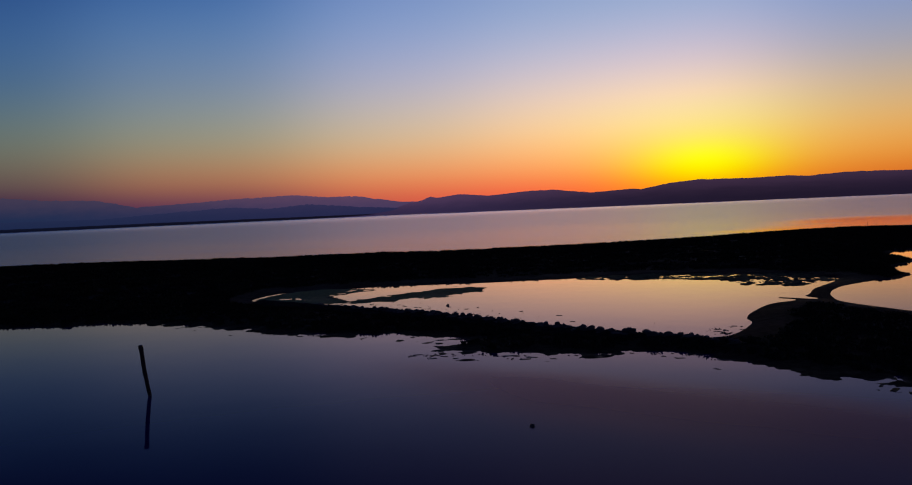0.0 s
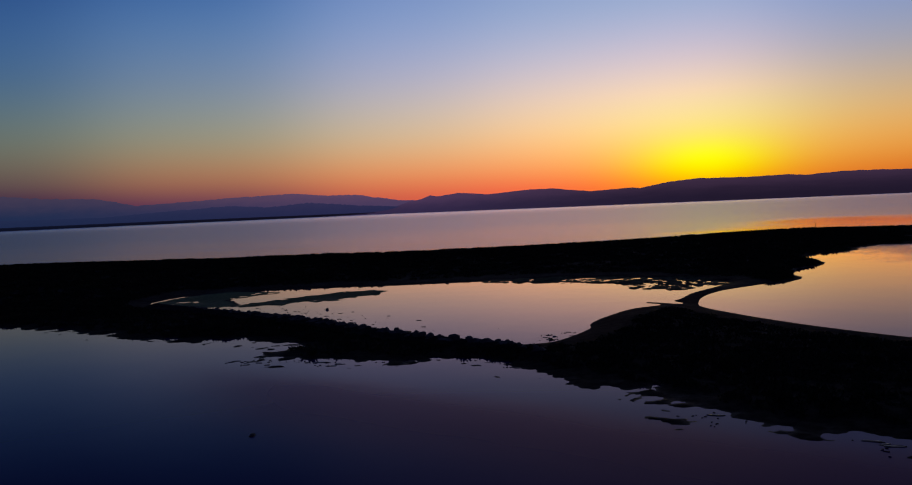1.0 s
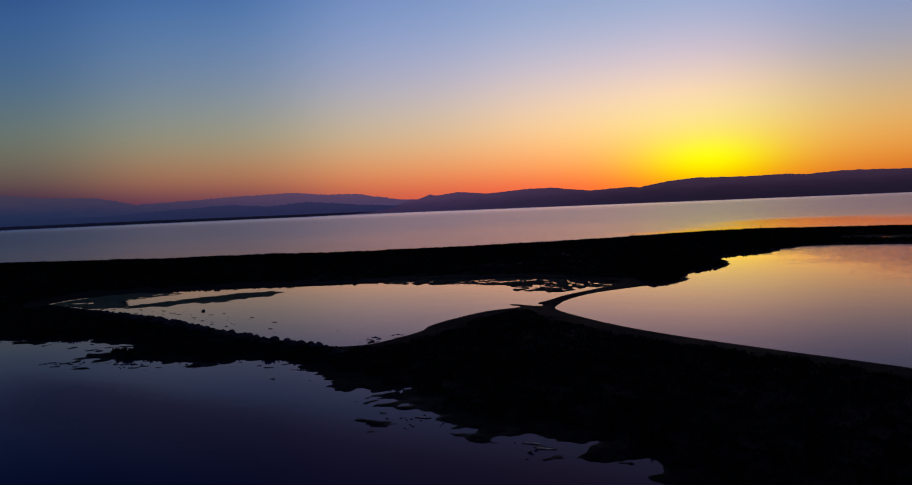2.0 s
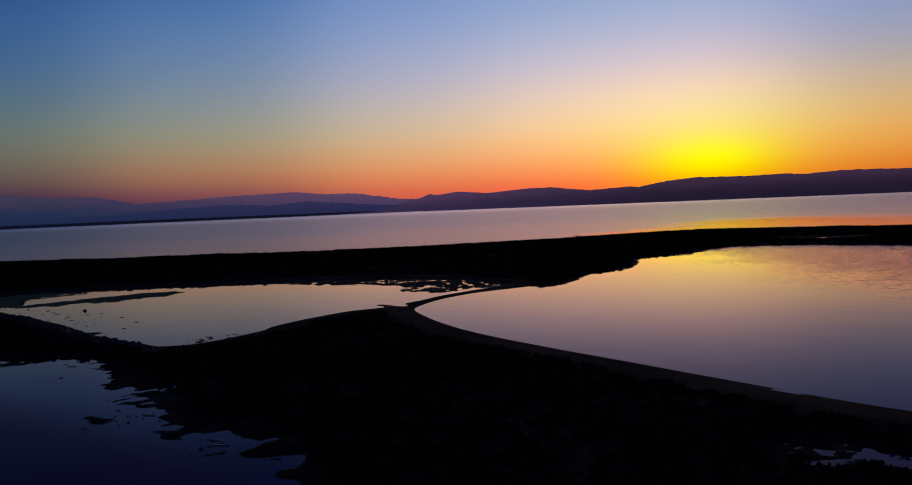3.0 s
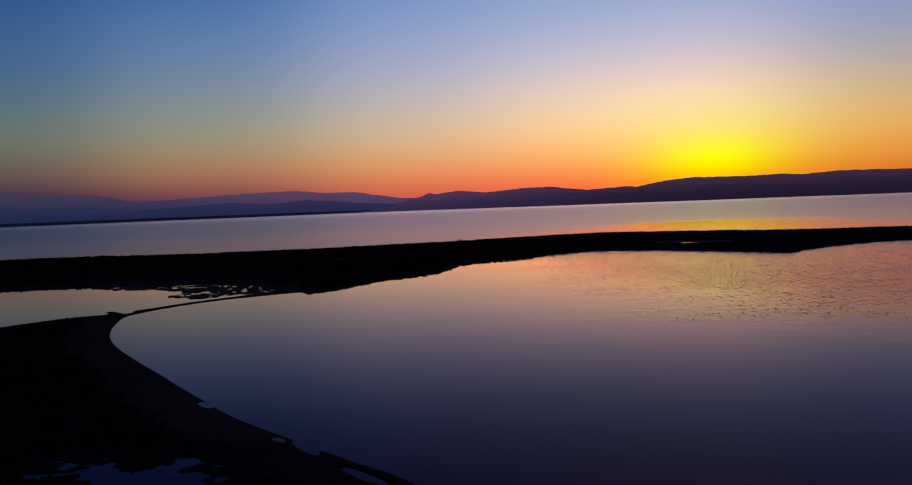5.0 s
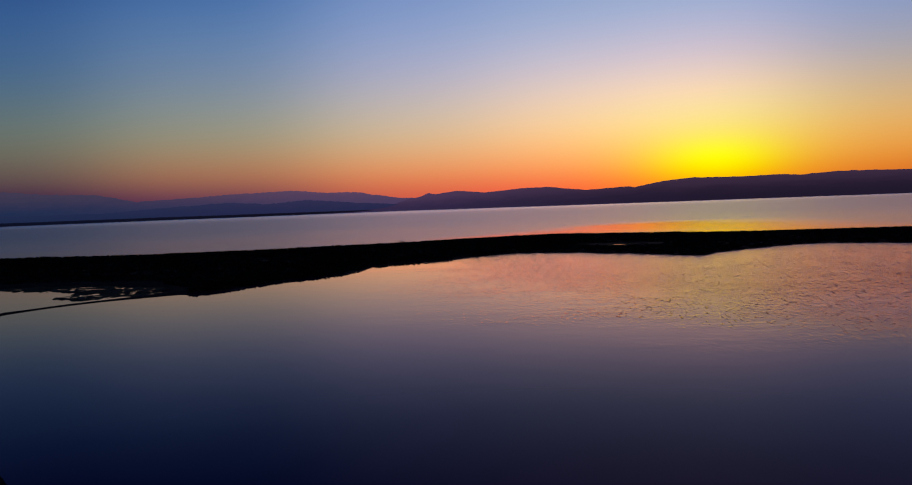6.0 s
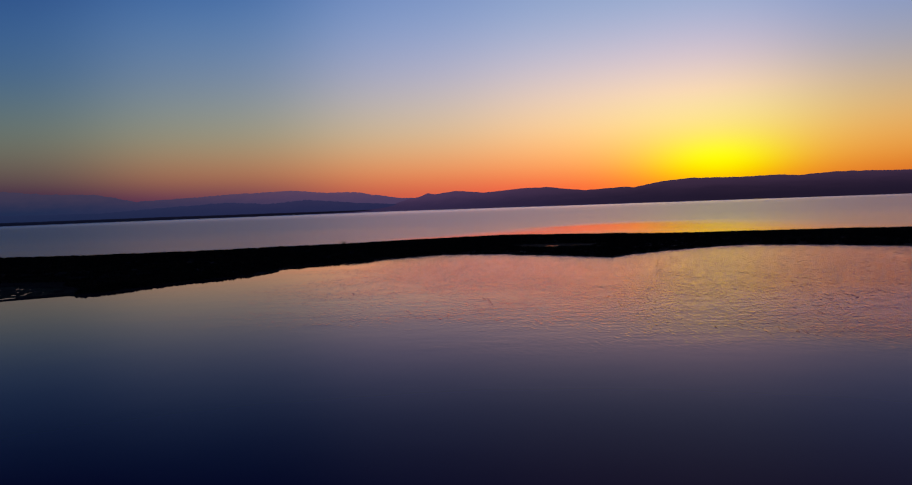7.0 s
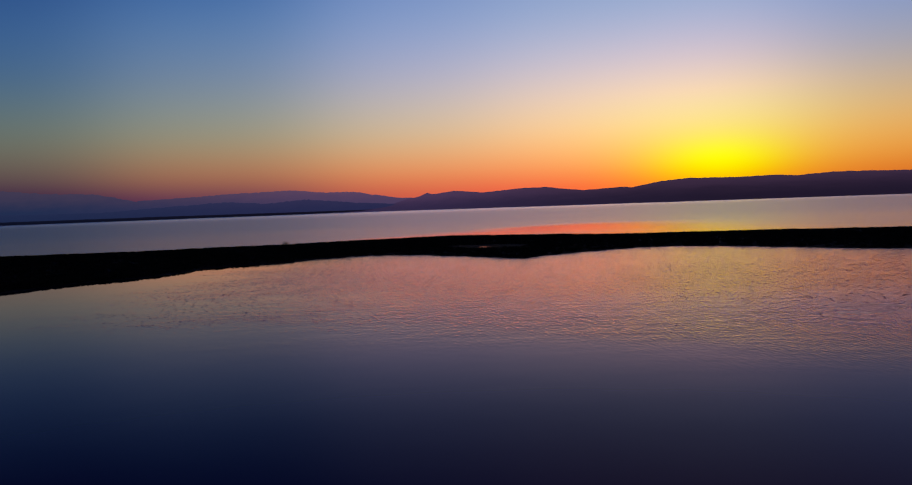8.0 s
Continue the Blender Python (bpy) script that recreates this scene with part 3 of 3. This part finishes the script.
def stone_mesh(name, seed, squash=0.75, mat=None):
    bm = bmesh.new()
    bmesh.ops.create_icosphere(bm, subdivisions=2, radius=0.5)
    rng = random.Random(seed)
    cuts = [(Vector((rng.gauss(0, 1), rng.gauss(0, 1), rng.gauss(0.2, 0.8))).normalized(), rng.uniform(0.3, 0.42)) for _ in range(7)]
    for v in bm.verts:
        p = v.co.copy()
        for n, d in cuts:
            over = p.dot(n) - d
            if over > 0:
                p -= n * over * 0.9
        p *= 1 + 0.14 * noise.noise(p * 3.5 + Vector((seed * 3.1, 0, 0)))
        v.co = (p.x, p.y, p.z * squash)
    me = bpy.data.meshes.new(name)
    bm.to_mesh(me)
    bm.free()
    me.materials.append(mat or M_ROCK)
    return me


STONES = [stone_mesh("boulder", k + 1, 0.7 + 0.05 * (k % 4)) for k in range(7)]


def boulder(x, y, z, size, rng):
    ob = new("boulder", rng.choice(STONES))
    ob.location = (x, y, z)
    ob.rotation_euler = (rng.uniform(-0.3, 0.3), rng.uniform(-0.3, 0.3), rng.uniform(0, 6.28))
    ob.scale = (size * rng.uniform(0.9, 1.35), size * rng.uniform(0.8, 1.1), size * rng.uniform(0.85, 1.15))
    return ob


def build_dike():
    """A low bank heaped along the lagoon, with a row of boulders on its crest."""
    rng = random.Random(4)
    seg = np.hypot(*np.diff(CREST, axis=0).T)
    along = np.concatenate([[0], np.cumsum(seg)])
    dike = tagged(new("stone_dike"), "low dark dike of rough boulders along the lagoon", "dike")
    dike.location = (CREST[len(CREST) // 2][0], CREST[len(CREST) // 2][1], 0.2)
    # rubble heaped under the crest: an uneven strip of low broken stone
    s_rows = np.arange(0.4, along[-1] - 0.3, 0.22)
    cx, cy = np.interp(s_rows, along, CREST[:, 0]), np.interp(s_rows, along, CREST[:, 1])
    tx, ty = np.gradient(cx), np.gradient(cy)
    norm = np.hypot(tx, ty)
    nx, ny = -ty / norm, tx / norm
    across = np.linspace(-1, 1, 9)
    px, py = cx[:, None] + nx[:, None] * across * 0.85, cy[:, None] + ny[:, None] * across * 0.85
    grow = (0.5 + 0.5 * np.clip(s_rows / 14, 0, 1))[:, None]
    pz = grow * (0.44 - 0.42 * np.abs(across) ** 1.5 + 0.28 * fbm(px, py, 0.45, 3, 57))
    pz[:, [0, -1]] = -0.1
    verts = np.stack([px - dike.location.x, py - dike.location.y, pz - dike.location.z], -1).reshape(-1, 3)
    mesh_object("rubble_core", verts, grid_faces(len(across), len(s_rows)), M_ROCK, False).parent = dike
    s = 1.0
    while s < along[-1] - 1.2:
        x, y = np.interp(s, along, CREST[:, 0]), np.interp(s, along, CREST[:, 1])
        grow = 0.5 + 0.5 * min(1, s / 14)
        size = (0.28 + 0.4 * rng.random() ** 1.4) * grow
        fade = 0.6 if s > along[-1] - 5 else 1.0
        ob = boulder(x + rng.uniform(-0.2, 0.2) - dike.location.x, y + rng.uniform(-0.2, 0.2) - dike.location.y,
                     (0.4 + rng.uniform(-0.1, 0.08)) * grow - dike.location.z, size * fade, rng)
        ob.parent = dike
        s += size * fade * rng.uniform(0.72, 0.95)


build_dike()


def build_post():
    """A leaning mooring post in the near lagoon."""
    bm = bmesh.new()
    n, levels = 14, 26
    ring_list = []
    for k in range(levels + 1):
        h = -0.9 + k / levels * 3.33
        cx = -0.09 * h - 0.03 * math.sin(h * 1.7)
        cy = -0.12 * h
        ring = []
        for j in range(n):
            a = 2 * math.pi * j / n
            r = 0.088 + 0.005 * h + 0.014 * noise.noise(Vector((math.cos(a) * 1.5, math.sin(a) * 1.5, h * 2.2))) + (0.014 if k == levels - 1 else 0)
            dz = 0.03 * noise.noise(Vector((math.cos(a) * 3, math.sin(a) * 3, 9))) if k == levels else 0
            ring.append(bm.verts.new((cx + r * math.cos(a), cy + r * math.sin(a), h + dz)))
        ring_list.append(ring)
    for a, b in zip(ring_list[:-1], ring_list[1:]):
        for j in range(n):
            bm.faces.new((a[j], a[(j + 1) % n], b[(j + 1) % n], b[j]))
    bm.faces.new(ring_list[-1])
    bm.faces.new(ring_list[0][::-1])
    solid("mooring_post", bm, M_WOOD, (-14.43, 36.88, 0), "leaning weathered wooden mooring post in still water", "post")


build_post()


def build_stake(x, y, z, height, lean, label):
    """A thin stake driven into the bar."""
    bm = bmesh.new()
    rings = []
    for k in range(7):
        h = -0.3 + k / 6 * (height + 0.3)
        r = 0.055 - 0.003 * k
        rings.append([bm.verts.new((lean * h + r * math.cos(a) + 0.01 * math.sin(3 * h), r * math.sin(a), h)) for a in [j * math.pi / 4 for j in range(8)]])
    for a, b in zip(rings[:-1], rings[1:]):
        for j in range(8):
            bm.faces.new((a[j], a[(j + 1) % 8], b[(j + 1) % 8], b[j]))
    bm.faces.new(rings[-1])
    solid("stake", bm, M_WOOD, (x, y, z), label, "stake", "stakes on the bar")


build_stake(82.2, 155.0, 0.5, 1.75, 0.02, "thin upright wooden stake on the scrubby bar")
build_stake(88.3, 155.0, 0.5, 1.05, -0.05, "short wooden stake on the scrubby bar")
build_stake(90.9, 155.0, 0.5, 0.95, 0.08, "short wooden stake on the scrubby bar")


def build_lone_stones():
    rng = random.Random(9)
    for x, y, size, label in ((2.68, 28.62, 0.3, "small dark stone awash in the near lagoon"), (89.48, 45.35, 0.19, "small dark stone awash in the ruffled lagoon"),
                              (-0.5, 66.8, 0.42, "dark stone awash in the lagoon behind the dike"), (0.3, 91.0, 0.4, "dark stone at the lagoon's muddy far edge")):
        tagged(boulder(x, y, -0.03, size, rng), label, "stone")


build_lone_stones()


def build_shrub(x, y, z, width, height, seed, label):
    """A lone saltbush: crooked stems from one root and a loose crown of small pointed leaves."""
    rng = random.Random(seed)
    shrub = tagged(new("shrub"), label, "shrub", "lone shrubs")
    shrub.location = (x, y, z)
    stems, tips = bmesh.new(), []
    for k in range(9):
        a, reach = k * 2.4 + rng.uniform(-0.4, 0.4), width * rng.uniform(0.15, 0.45)
        top = Vector((math.cos(a) * reach, math.sin(a) * reach, height * rng.uniform(0.55, 0.9)))
        rings = []
        for h in (0.0, 0.35, 0.7, 1.0):
            mid = Vector((top.x * h ** 1.3, top.y * h ** 1.3, top.z * h - 0.05 * (h == 0)))
            r = 0.025 * width * (1.15 - h)
            rings.append([stems.verts.new(mid + Vector((r * math.cos(q), r * math.sin(q), 0))) for q in (0, 1.26, 2.51, 3.77, 5.03)])
            if h > 0.3:
                tips.append(mid)
        for low, high in zip(rings[:-1], rings[1:]):
            for j in range(5):
                stems.faces.new((low[j], low[(j + 1) % 5], high[(j + 1) % 5], high[j]))
        stems.faces.new(rings[-1])
    leaves = bmesh.new()
    for _ in range(520):
        at = rng.choice(tips) + Vector((rng.gauss(0, 0.13) * width, rng.gauss(0, 0.13) * width, rng.gauss(0.02, 0.1) * height))
        at.z = max(at.z, 0.03)
        way = Vector((rng.gauss(0, 1), rng.gauss(0, 1), rng.gauss(0.5, 0.8))).normalized() * width * rng.uniform(0.05, 0.1)
        side = way.cross(Vector((rng.gauss(0, 1), rng.gauss(0, 1), rng.gauss(0, 1)))).normalized() * way.length * 0.28
        leaves.faces.new([leaves.verts.new(p) for p in (at, at + way * 0.5 + side, at + way, at + way * 0.5 - side)])
    for name, bm, mat in (("stems", stems, M_WOOD), ("foliage", leaves, M_SCRUB)):
        me = bpy.data.meshes.new(name)
        bm.to_mesh(me)
        bm.free()
        me.materials.append(mat)
        new(name, me).parent = shrub


def ground_height(x, y):
    return float(lie(np.array([[x]]), np.array([[y]]))[0][0, 0])


for sx, sy, wide, tall, what in ((24.9, 47.3, 0.85, 0.42, "small dark saltbush on the bare sand spit"), (26.4, 47.0, 1.0, 0.5, "small dark saltbush on the bare sand spit"),
                                 (55.5, 149.0, 1.3, 0.95, "dark saltbush standing above the scrub of the bar")):
    build_shrub(sx, sy, ground_height(sx, sy), wide, tall, int(sx * 10), what)


def build_weed():
    """Flakes of dead weed adrift along the shores: thin irregular mats a hand thick at most."""
    rng = np.random.default_rng(21)
    count = 60000
    x, y = rng.uniform(-45, 40, count), rng.uniform(18, 90, count)
    z, sand, weed, sd, pool = lie(x, y)
    south = line_distance(x, y, SOUTH_LINE)
    inner = inside_distance(x, y, INNER)
    dike = line_distance(x, y, CREST)
    clump = fbm(x, y * 1.3, 4.0, 4, 131) + 0.3 * fbm(x, y, 1.0, 2, 132)
    near = (inner < 0) & (south < 3) & (clump > 0.08 + 0.06 * south + 0.16 * (x > 14) - 0.12 * np.exp(-((x - 8) / 6) ** 2) * (south < 1.6))
    lagoon = (inner > 0) & (x < 15) & (dike < 7) & (rng.random(count) < 0.12 * np.exp(-np.maximum(x, 0) / 5))
    corner = (inner > 0) & (np.hypot(x - 17.2, y - 47.2) < 2.0) & (clump > 0.1)
    head = (inner > 0) & (np.hypot((x - 29) / 11, (y - 79) / 7) < 1) & (clump > 0.07)
    ok = (z < -0.015) & (z > -0.5) & ((near & (rng.random(count) < 0.45)) | lagoon | corner | head)
    x, y = x[ok], y[ok]
    k, n = len(x), 8
    size = 0.015 + 0.2 * rng.random(k) ** 5
    size = np.where(inside_distance(x, y, INNER) > 0, size * 0.6, size)
    a = np.linspace(0, 2 * np.pi, n, endpoint=False)[None] + rng.uniform(0, 0.5, (k, 1))
    r = size[:, None] * rng.uniform(0.55, 1.15, (k, n))
    turn = rng.normal(-0.15, 0.3, (k, 1))
    ex, ey = r * np.cos(a) * 2.3, r * np.sin(a) * 0.65
    px = x[:, None] + ex * np.cos(turn) - ey * np.sin(turn)
    py = y[:, None] + ex * np.sin(turn) + ey * np.cos(turn)
    low = np.stack([px, py, np.full_like(px, -0.02)], -1)
    top = np.stack([x[:, None] + (px - x[:, None]) * 0.85, y[:, None] + (py - y[:, None]) * 0.85, 0.012 + 0.02 * rng.random((k, n))], -1)
    verts = np.concatenate([low, top], 1).reshape(-1, 3)
    base = np.arange(k)[:, None, None] * 2 * n
    j = np.arange(n)
    sides = (base + np.stack([j, (j + 1) % n, (j + 1) % n + n, j + n], -1)[None]).reshape(-1, 4)
    q = n + np.array([[0, 1, 2, 3], [0, 3, 4, 7], [7, 4, 5, 6]])
    caps = (base + q[None]).reshape(-1, 4)
    ob = mesh_object("floating_weed", verts, np.concatenate([sides, caps]), M_WEED, False)
    tagged(ob, "scattered dark mats of dead weed afloat along the shores", "water weed", kind="stuff")


build_weed()


def build_scrub():
    """Low saltmarsh shrubs: many small tapered leaves in clumps."""
    rng = np.random.default_rng(7)

    def scatter(name, count, box, leaves, size, edge, margin, keep, label, on_sand=0.35):
        x, y = rng.uniform(box[0], box[1], count), rng.uniform(box[2], box[3], count)
        z, sand, weed, sd, pool = lie(x, y)
        patch = fbm(x, y, 9, 4, 101)
        ok = (sd > edge) & (sand < on_sand) & (weed < 0.3) & (pool < -0.6) & ~((x > 92.5) & (x < 96.5) & (y > 127.5) & (y < 132.5)) & (inside_distance(x, y, INNER) < -margin) & (patch > keep) & (z > 0.1)
        x, y, z = x[ok], y[ok], z[ok]
        k = len(x)
        s = rng.uniform(size[0], size[1], k) * (1 + 0.5 * np.clip(fbm(x, y, 12, 3, 103), -0.5, 0.5))
        a = rng.uniform(0, 2 * np.pi, (k, leaves))
        r = np.sqrt(rng.uniform(0, 1, (k, leaves)))
        px, py = x[:, None] + r * np.cos(a) * s[:, None], y[:, None] + r * np.sin(a) * s[:, None]
        top = s[:, None] * (1 - 0.8 * r ** 2) * rng.uniform(0.42, 0.6, (k, leaves))
        pz = z[:, None] - 0.04
        lean = rng.normal(0, 0.16, (k, leaves, 2)) * s[:, None, None]
        w = s[:, None] * rng.uniform(0.09, 0.2, (k, leaves))
        t = rng.uniform(0, np.pi, (k, leaves))
        ux, uy = np.cos(t) * w, np.sin(t) * w
        low = np.stack([px - ux * 0.6, py - uy * 0.6, pz + 0 * px], -1)
        low2 = np.stack([px + ux * 0.6, py + uy * 0.6, pz + 0 * px], -1)
        mid = np.stack([px + ux + lean[..., 0] * 0.6, py + uy + lean[..., 1] * 0.6, pz + top * 0.65], -1)
        tip = np.stack([px + lean[..., 0], py + lean[..., 1], pz + top], -1)
        mid2 = np.stack([px - ux + lean[..., 0] * 0.6, py - uy + lean[..., 1] * 0.6, pz + top * 0.6], -1)
        v = np.stack([low, low2, mid, tip, mid2], 2).reshape(-1, 3)
        base = np.arange(k * leaves)[:, None] * 5
        ob = mesh_object(name, v, base + np.array([[0, 1, 2, 3, 4]]), M_SCRUB, False)
        tagged(ob, label, "shrubs", kind="stuff")

    scatter("saltmarsh_scrub", 42000, (-150, 190, 84, 182), 18, (0.45, 0.8), 0.5, 4.0, -0.7, "low dark saltmarsh shrubs covering the bar")
    scatter("saltmarsh_scrub", 52000, (-60, 60, 6, 84), 13, (0.24, 0.56), 1.1, 2.2, -0.5, "low dark saltmarsh shrubs on the spit", 0.5)
    scatter("saltmarsh_scrub", 1800, (40.2, 50, 71, 90), 30, (0.35, 0.75), 0.15, 1.0, -0.6, "dense dark saltmarsh shrubs overhanging the lagoon shore", 2.0)


build_scrub()
